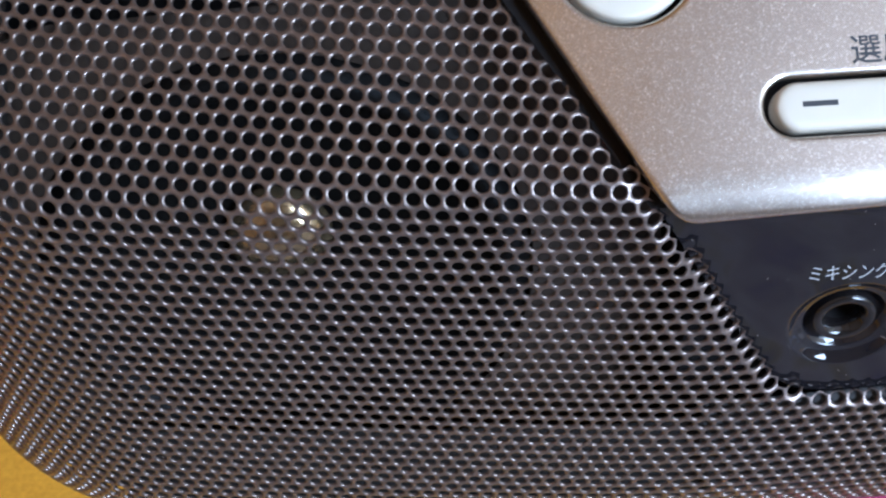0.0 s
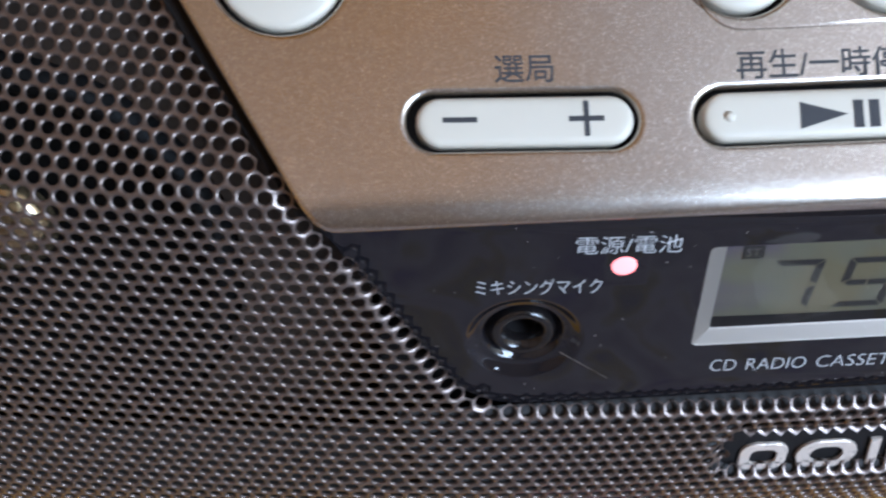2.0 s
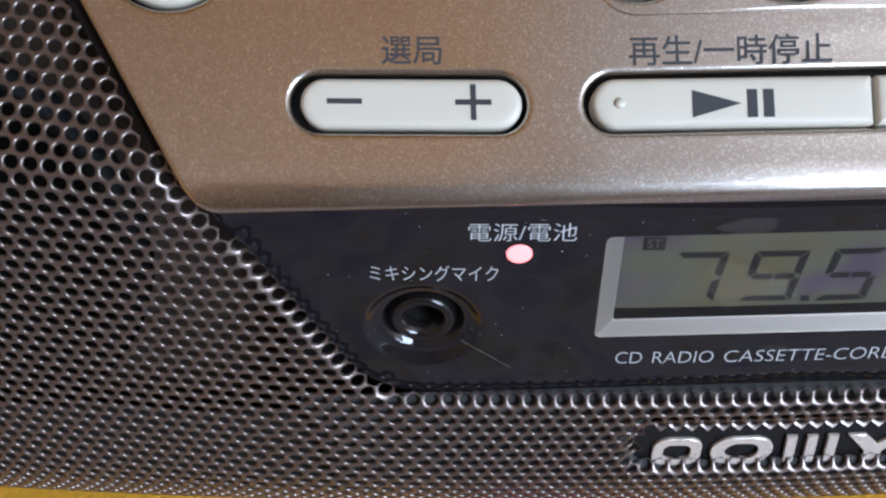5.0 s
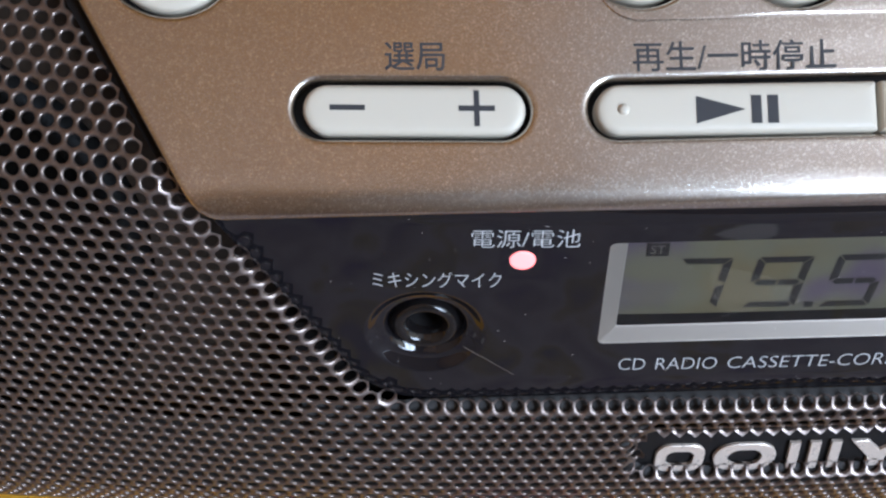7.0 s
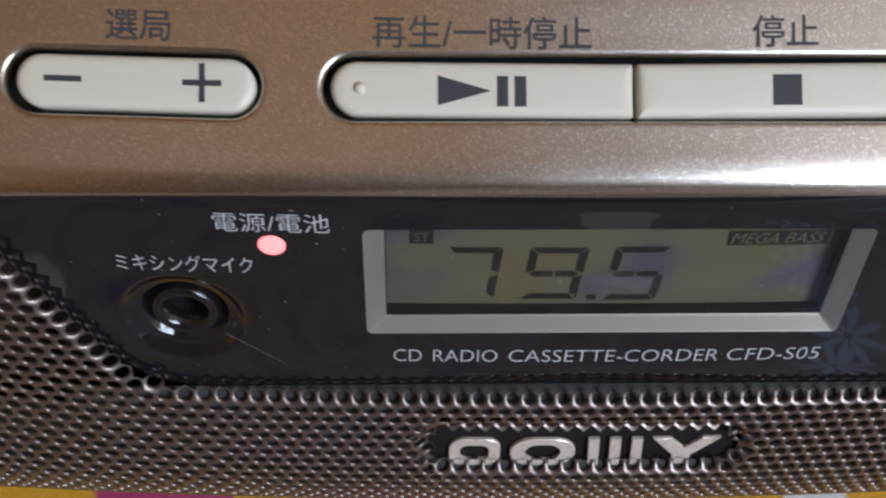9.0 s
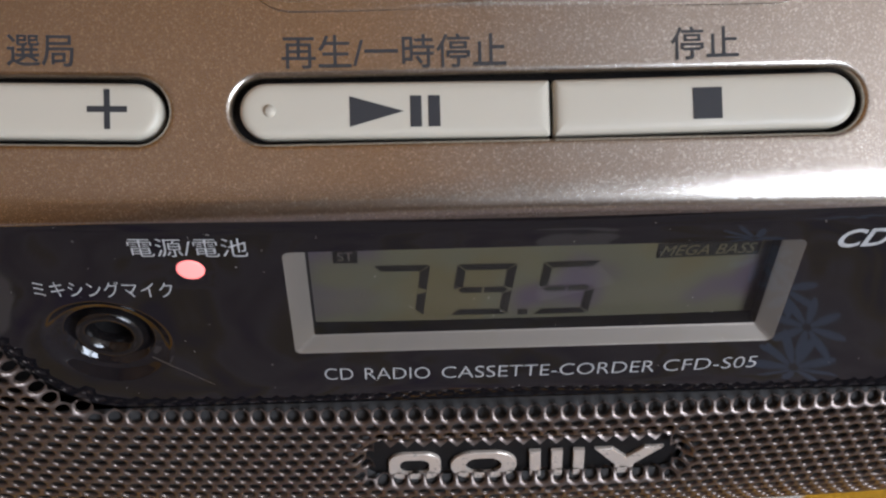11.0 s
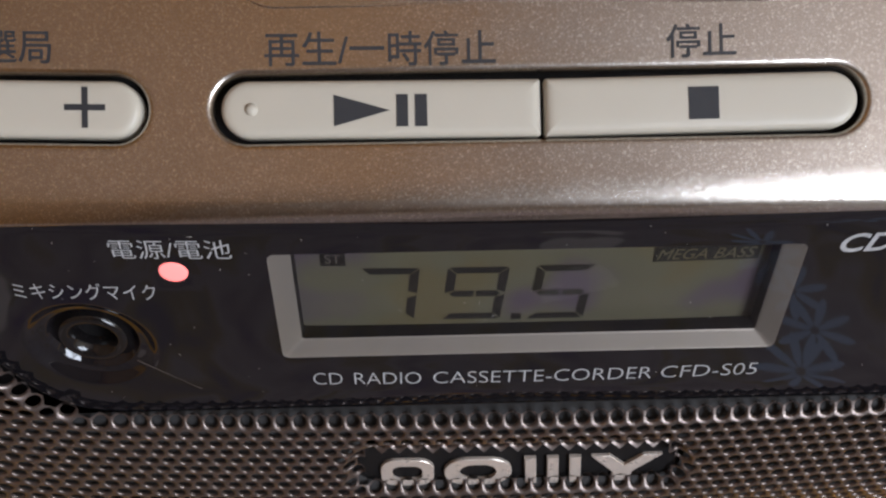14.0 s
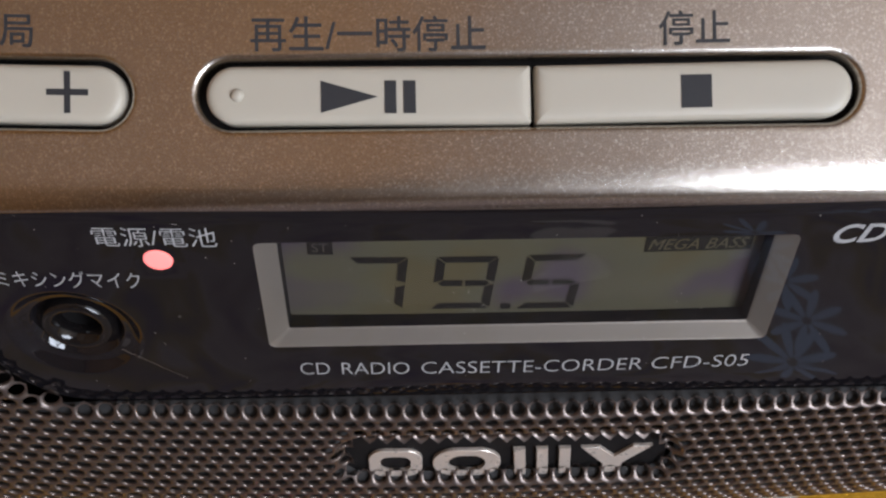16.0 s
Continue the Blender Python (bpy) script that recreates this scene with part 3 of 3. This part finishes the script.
panel = mesh_object("control_panel", *merge(*pairs), silver, radio, "pearl silver painted control panel", weld=True)
# dark backing under the openings and the gap round the panel
back = panel_loop(29.0, S_LIP, 0.0, 0.9)
mesh_object("panel_backing", *sheet([(x, y) for x, y in back], [], 6.0, lambda x, s, h: silver_place(x, s, -2.7)), dark_gap, radio, "black backing in the gaps round the panel", smooth=False)


def push_button(name, x0, x1, s0, s1, left, right, label, top=0.35):
    loops = [(pill(x0, x1, s0, s1, left, right, e), h) for e, h in ((0.0, -2.4), (0.0, top - 0.75), (0.08, top - 0.42), (0.25, top - 0.2), (0.5, top - 0.07), (0.9, top), (1.6, top + 0.02))]
    return mesh_object(name, *loft(loops, upper), cream, radio, label)


tune = push_button("tuning_button", -62.2, -38.3, 2.25, 7.7, 2.7, 2.7, "cream plastic tuning rocker with minus and plus")
play = push_button("play_button", -30.8, -0.55, 2.25, 7.7, 2.7, 0.25, "cream plastic play and pause button")
stop = push_button("stop_button", -0.15, 29.9, 2.25, 7.7, 0.25, 2.7, "cream plastic stop button")
for cx, cy, r in ((-76.6, 22.9, 7.3), (-25.3, 22.9, 6.1), (-8.3, 22.7, 6.1)):
    loops = [(ring_loop(cx, cy, r - e), h) for e, h in ((0.0, -2.4), (0.0, -0.4), (0.1, -0.1), (0.35, 0.15), (0.8, 0.28), (2.0, 0.42), (4.0, 0.5))]
    mesh_object("round_button", *loft(loops, upper), cream, radio, "round cream plastic button")
for cx in (-58.2, -43.0):
    mesh_object("small_button", *loft([(ring_loop(cx, 21.2, r, 28), h) for r, h in ((2.4, -0.2), (2.4, 0.12), (2.2, 0.25), (1.4, 0.34))], upper), jackmat, radio, "small round black button")
TOP = 0.40
bars("minus_mark", [(-59.3, -55.5, 4.85, 5.45)], upper, print_grey, tune, TOP)
bars("plus_mark", [(-45.5, -41.6, 4.8, 5.4), (-43.85, -43.25, 5.4, 7.05), (-43.85, -43.25, 3.15, 4.8)], upper, print_grey, tune, TOP)
bars("play_mark", [(-20.1, 3.3, -14.8, 4.8, -20.1, 6.3)], upper, print_grey, play, TOP)
bars("pause_mark", [(-14.2, -13.1, 3.25, 6.3), (-12.45, -11.3, 3.25, 6.3)], upper, print_grey, play, TOP)
bars("stop_mark", [(13.5, 16.4, 3.4, 6.5)], upper, print_grey, stop, TOP)
mesh_object("touch_dot", *loft([(ring_loop(-27.85, 4.9, r, 20), h) for r, h in ((0.62, TOP - 0.02), (0.55, TOP + 0.18), (0.35, TOP + 0.32), (0.12, TOP + 0.37))], upper), cream, play)
lettering("tuning_lettering", "選局", (-53.3, -46.8, 9.3, 12.4), upper, print_grey, panel, 0.04, bold=0.006)
lettering("play_lettering", "再生/一時停止", (-26.6, -4.7, 9.1, 12.4), upper, print_grey, panel, 0.04, bold=0.006)
lettering("stop_lettering", "停止", (11.6, 18.3, 9.4, 12.6), upper, print_grey, panel, 0.04, bold=0.006)
# raised plate round the upper buttons: only its lower edge shows as a fine step
plate_outer = pill(-30.4, 27.0, 14.6, 28.9, 5.0, 5.0)
plate_holes = [openings["round_b"], openings["round_c"]]
pairs = [sheet(grown(plate_outer, -0.12), [grown(l, 0.6) for l in plate_holes], 3.0, lambda x, s, h: silver_place(x, s, 0.16))]
pairs.append(loft([(plate_outer, -0.05), (plate_outer, 0.08), (grown(plate_outer, -0.12), 0.16)], silver_place, cap=False))
pairs += [loft([(grown(l, 0.6), 0.16), (grown(l, 0.5), 0.02)], silver_place, cap=False) for l in plate_holes]
mesh_object("button_plate", *merge(*pairs), silver, radio, "raised silver plate round two buttons")

# ---- dark glossy display panel ----
DTOP = 116.5
dark_loop = [(x, s + KINK) for x, s in panel_loop(DTOP - KINK, PANEL_BOTTOM - KINK, 12.0, -0.35)]
LCD_HOLE = pill(-28.1, 28.2, 91.2, 109.0, 0.8, 0.8, n=4)
JACK = (-49.6, 93.2)
LED = (-38.1, 106.2)
jack_hole = ring_loop(*JACK, 7.7, 56)
led_hole = ring_loop(*LED, 1.6, 32)
pairs = [sheet(grown(dark_loop, -0.3), [LCD_HOLE, jack_hole, grown(led_hole, 0.15)], 3.0, lower)]
pairs.append(loft([(grown(dark_loop, -0.3), 0.0), (dark_loop, 0.0), (grown(dark_loop, 0.2), -0.12), (grown(dark_loop, 0.3), -0.5), (grown(dark_loop, 0.3), -3.0)], lower, cap=False))
pairs.append(loft([(grown(led_hole, 0.15), 0.0), (led_hole, -0.02)], lower, cap=False))
dark = mesh_object("display_panel", *merge(*pairs), gloss, radio, "glossy blue-black display panel", weld=True)
# sloped silver frame down to the display
DEPTH = 2.4
loops = [(pill(-28.1, 28.2, 91.2, 109.0, 0.8, 0.8, n=4), 0.0), (pill(-27.9, 28.0, 91.35, 108.9, 0.7, 0.7, n=4), -0.1), (pill(-26.0, 26.1, 93.1, 108.6, 0.3, 0.3, n=4), -1.0), (pill(-25.8, 25.9, 93.3, 108.5, 0.3, 0.3, n=4), -1.15)]
mesh_object("display_well", *loft([(pill(-25.8, 25.9, 93.3, 108.5, 0.3, 0.3, n=4), -1.15), (pill(-25.7, 25.8, 93.2, 108.5, 0.3, 0.3, n=4), -3.3)], lower, cap=False), dark_gap, dark, "black wall round the display")
display = mesh_object("display_frame", *loft(loops, lower, cap=False), frame_silver, dark, "sloped silver frame round the display", smooth=False)
mesh_object("lcd", *sheet([(-26.4, 91.0), (26.8, 91.0), (26.8, 109.4), (-26.4, 109.4)], [], 6.0, lambda x, z, h: lower(x, z, -DEPTH - 0.7)), lcd_mat, dark, "olive grey liquid crystal display")


def lcd_place(x, z, h=0.0):
    return lower(x, z, -DEPTH - 0.66 + h)


def digit(x0, x1, z0, z1, segments, lean=0.4):
    """Seven-segment figure as bevelled bars."""
    w, g = 1.0, 0.16
    zm = (z0 + z1) / 2
    out = []

    def sh(x, z):
        return (x + lean * (z - zm) / (z1 - zm), z)

    def poly(*pts):
        out.append([c for p in pts for c in sh(*p)])
    if "a" in segments:
        poly((x0 + g, z1), (x0 + w, z1 - w), (x1 - w, z1 - w), (x1 - g, z1))
    if "d" in segments:
        poly((x0 + g, z0), (x1 - g, z0), (x1 - w, z0 + w), (x0 + w, z0 + w))
    if "g" in segments:
        poly((x0 + 0.5, zm), (x0 + w, zm - w / 2), ((x0 + x1) / 2 - 0.15, zm - w / 2), ((x0 + x1) / 2 - 0.15, zm + w / 2), (x0 + w, zm + w / 2))
        poly(((x0 + x1) / 2 + 0.15, zm - w / 2), (x1 - w, zm - w / 2), (x1 - 0.5, zm), (x1 - w, zm + w / 2), ((x0 + x1) / 2 + 0.15, zm + w / 2))
    if "f" in segments:
        poly((x0, zm + g), (x0 + w, zm + w / 2 + g), (x0 + w, z1 - w - g), (x0, z1 - g))
    if "b" in segments:
        poly((x1, zm + g), (x1, z1 - g), (x1 - w, z1 - w - g), (x1 - w, zm + w / 2 + g))
    if "c" in segments:
        poly((x1, z0 + g), (x1, zm - g), (x1 - w, zm - w / 2 - g), (x1 - w, z0 + w + g))
    return out


bars("display_digit", digit(-19.1, -12.7, 94.2, 103.2, "abc"), lcd_place, seg_mat, dark)
bars("display_digit", digit(-9.6, -2.9, 94.2, 103.2, "abcdfg"), lcd_place, seg_mat, dark)
bars("display_digit", digit(0.1, 6.6, 94.0, 103.3, "acdfg"), lcd_place, seg_mat, dark)
bars("display_point", [(-2.0, -0.9, 94.0, 95.0)], lcd_place, seg_mat, dark)
bars("stereo_mark", [(-23.0, -20.3, 103.7, 105.9)], lcd_place, seg_mat, dark)
lettering("stereo_lettering", "ST", (-22.5, -20.8, 104.1, 105.5), lcd_place, lcd_mat, dark, 0.03)
bars("bass_mark", [(13.0, 24.6, 103.4, 105.8)], lcd_place, seg_mat, dark)
lettering("bass_lettering", "MEGA BASS", (13.4, 24.2, 103.7, 105.4), lcd_place, lcd_mat, dark, 0.03, shear=0.3)
# clear cover over the display
pane = mesh_object("display_cover", *loft([(pill(-28.05, 28.15, 91.25, 108.95, 0.7, 0.7, n=4), -0.02)], lower), pane_mat, dark, "clear plastic display cover", smooth=False)
pane.visible_shadow = False

lettering("power_lettering", "電源/電池", (-44.1, -31.6, 108.4, 111.3), lower, print_white, dark, 0.03, bold=-0.004)
lettering("mixing_lettering", "ミキシングマイク", (-55.8, -40.5, 101.6, 104.3), lower, print_white, dark, 0.03, bold=-0.006)
for words, x0, x1 in (("CD", -25.0, -21.6), ("RADIO", -20.2, -12.4), ("CASSETTE-CORDER", -11.0, 14.7), ("CFD-S05", 15.8, 27.2)):
    lettering("type_lettering", words, (x0, x1, 85.9, 88.2), lower, print_white, dark, 0.03, bold=-0.013)
lettering("disc_lettering", "CD-", (31.6, 38.6, 107.4, 110.3), lower, print_white, dark, 0.03, shear=0.25, bold=0.02)
# power lamp
mesh_object("power_lamp", *loft([(ring_loop(*LED, r, 32), h) for r, h in ((1.52, -1.2), (1.52, -0.05), (1.35, 0.03), (0.9, 0.08), (0.4, 0.1))], lower), led_mat, dark, "lit red power lamp")
# microphone jack in its dish
socket_ = mesh_object("microphone_jack", *loft([(ring_loop(*JACK, r, 56), h) for r, h in ((7.7, 0.0), (7.45, -0.06), (7.0, -0.35), (6.4, -0.8), (5.9, -1.0), (5.5, -1.05), (5.1, -1.2), (4.9, -2.3), (3.9, -2.5))], lower, cap=False), gloss, dark, "round dished microphone socket")
mesh_object("jack_ring", *loft([(ring_loop(*JACK, r, 48), h) for r, h in ((4.2, -3.2), (4.1, -1.4), (3.9, -1.0), (3.6, -0.85), (3.1, -0.85), (2.7, -1.1), (2.3, -1.9), (2.1, -2.4), (2.05, -3.0))], lower, cap=False), jackmat, socket_, "black jack ring")
mesh_object("jack_bore", *loft([(ring_loop(*JACK, r, 32), h) for r, h in ((2.1, -2.9), (2.0, -4.0), (2.0, -11.0))], lower), dark_gap, socket_, "dark jack bore")
mesh_object("contact", *loft([(ring_loop(JACK[0] + 0.9, JACK[1] - 0.4, r, 12), h) for r, h in ((0.5, -6.5), (0.45, -4.6), (0.2, -4.3))], lower), brass, socket_, "brass contact")

# ---- maker's plate in the grille: four plain raised shapes ----
bars("badge_backing", [(-22.0, 20.5, 60.0, 73.0)], lower, dark_gap, radio, 0.12)


def badge(outer, hole=None):
    pairs = [loft([(outer, 0.1), (outer, 0.5), (grown(outer, -0.1), 0.6)], lower, cap=hole is None)]
    if hole:
        pairs.append(loft([(grown(outer, -0.1), 0.6), (hole, 0.6), (hole, 0.1)], lower, cap=False))
    mesh_object("badge_shape", *merge(*pairs), logo_mat, radio, "plain champagne metal badge shape", smooth=False)


badge(pill(-17.9, -11.0, 63.4, 69.6, 2.2, 2.2), pill(-16.4, -12.5, 64.8, 68.2, 1.2, 1.2))
badge(pill(-9.7, -0.9, 63.4, 69.6, 3.05, 3.05), pill(-7.7, -2.9, 64.7, 68.3, 1.75, 1.75))
for x0 in (0.5, 3.4, 6.3):
    badge([(x0 + 0.5, 63.4), (x0 + 2.0, 63.4), (x0 + 1.6, 69.6), (x0 + 0.1, 69.6)])
badge([(12.4, 63.4), (14.8, 63.4), (14.9, 65.6), (18.4, 69.6), (15.9, 69.6), (13.7, 67.2), (11.6, 69.6), (9.2, 69.6), (12.3, 65.6)])

# a fine scratch on the glossy panel
bars("scratch", [(-44.9, 90.6, -38.3, 85.0, -38.28, 85.03, -44.86, 90.66)], lower, frame_silver, dark, 0.02)

# dust and short fibres that lie on the glossy panel
random.seed(11)
dust_mat = material("pale_dust", (0.5, 0.47, 0.43), 0.9)
dv, df = [], []
for i in range(90):
    x, z = random.uniform(-62, 62), random.uniform(83, 115)
    if not inside((x, z), dark_loop) or math.hypot(x - JACK[0], z - JACK[1]) < 8:
        continue
    r, a = random.uniform(0.025, 0.075), random.uniform(0, math.pi)
    long = r * random.choice((1.0, 1.2, 1.6, 1.0, 6.0))
    base = len(dv)
    for k in range(5):
        b = 2 * math.pi * k / 5
        px, pz = long * math.cos(b), (r if long < 3 * r else 0.02) * math.sin(b)
        dv.append(lower(x + px * math.cos(a) - pz * math.sin(a), z + px * math.sin(a) + pz * math.cos(a), 0.012))
    dv.append(lower(x, z, 0.05))
    df += [(base + k, base + (k + 1) % 5, base + 5) for k in range(5)]
mesh_object("dust", dv, df, dust_mat, dark, "pale dust specks and fibres")
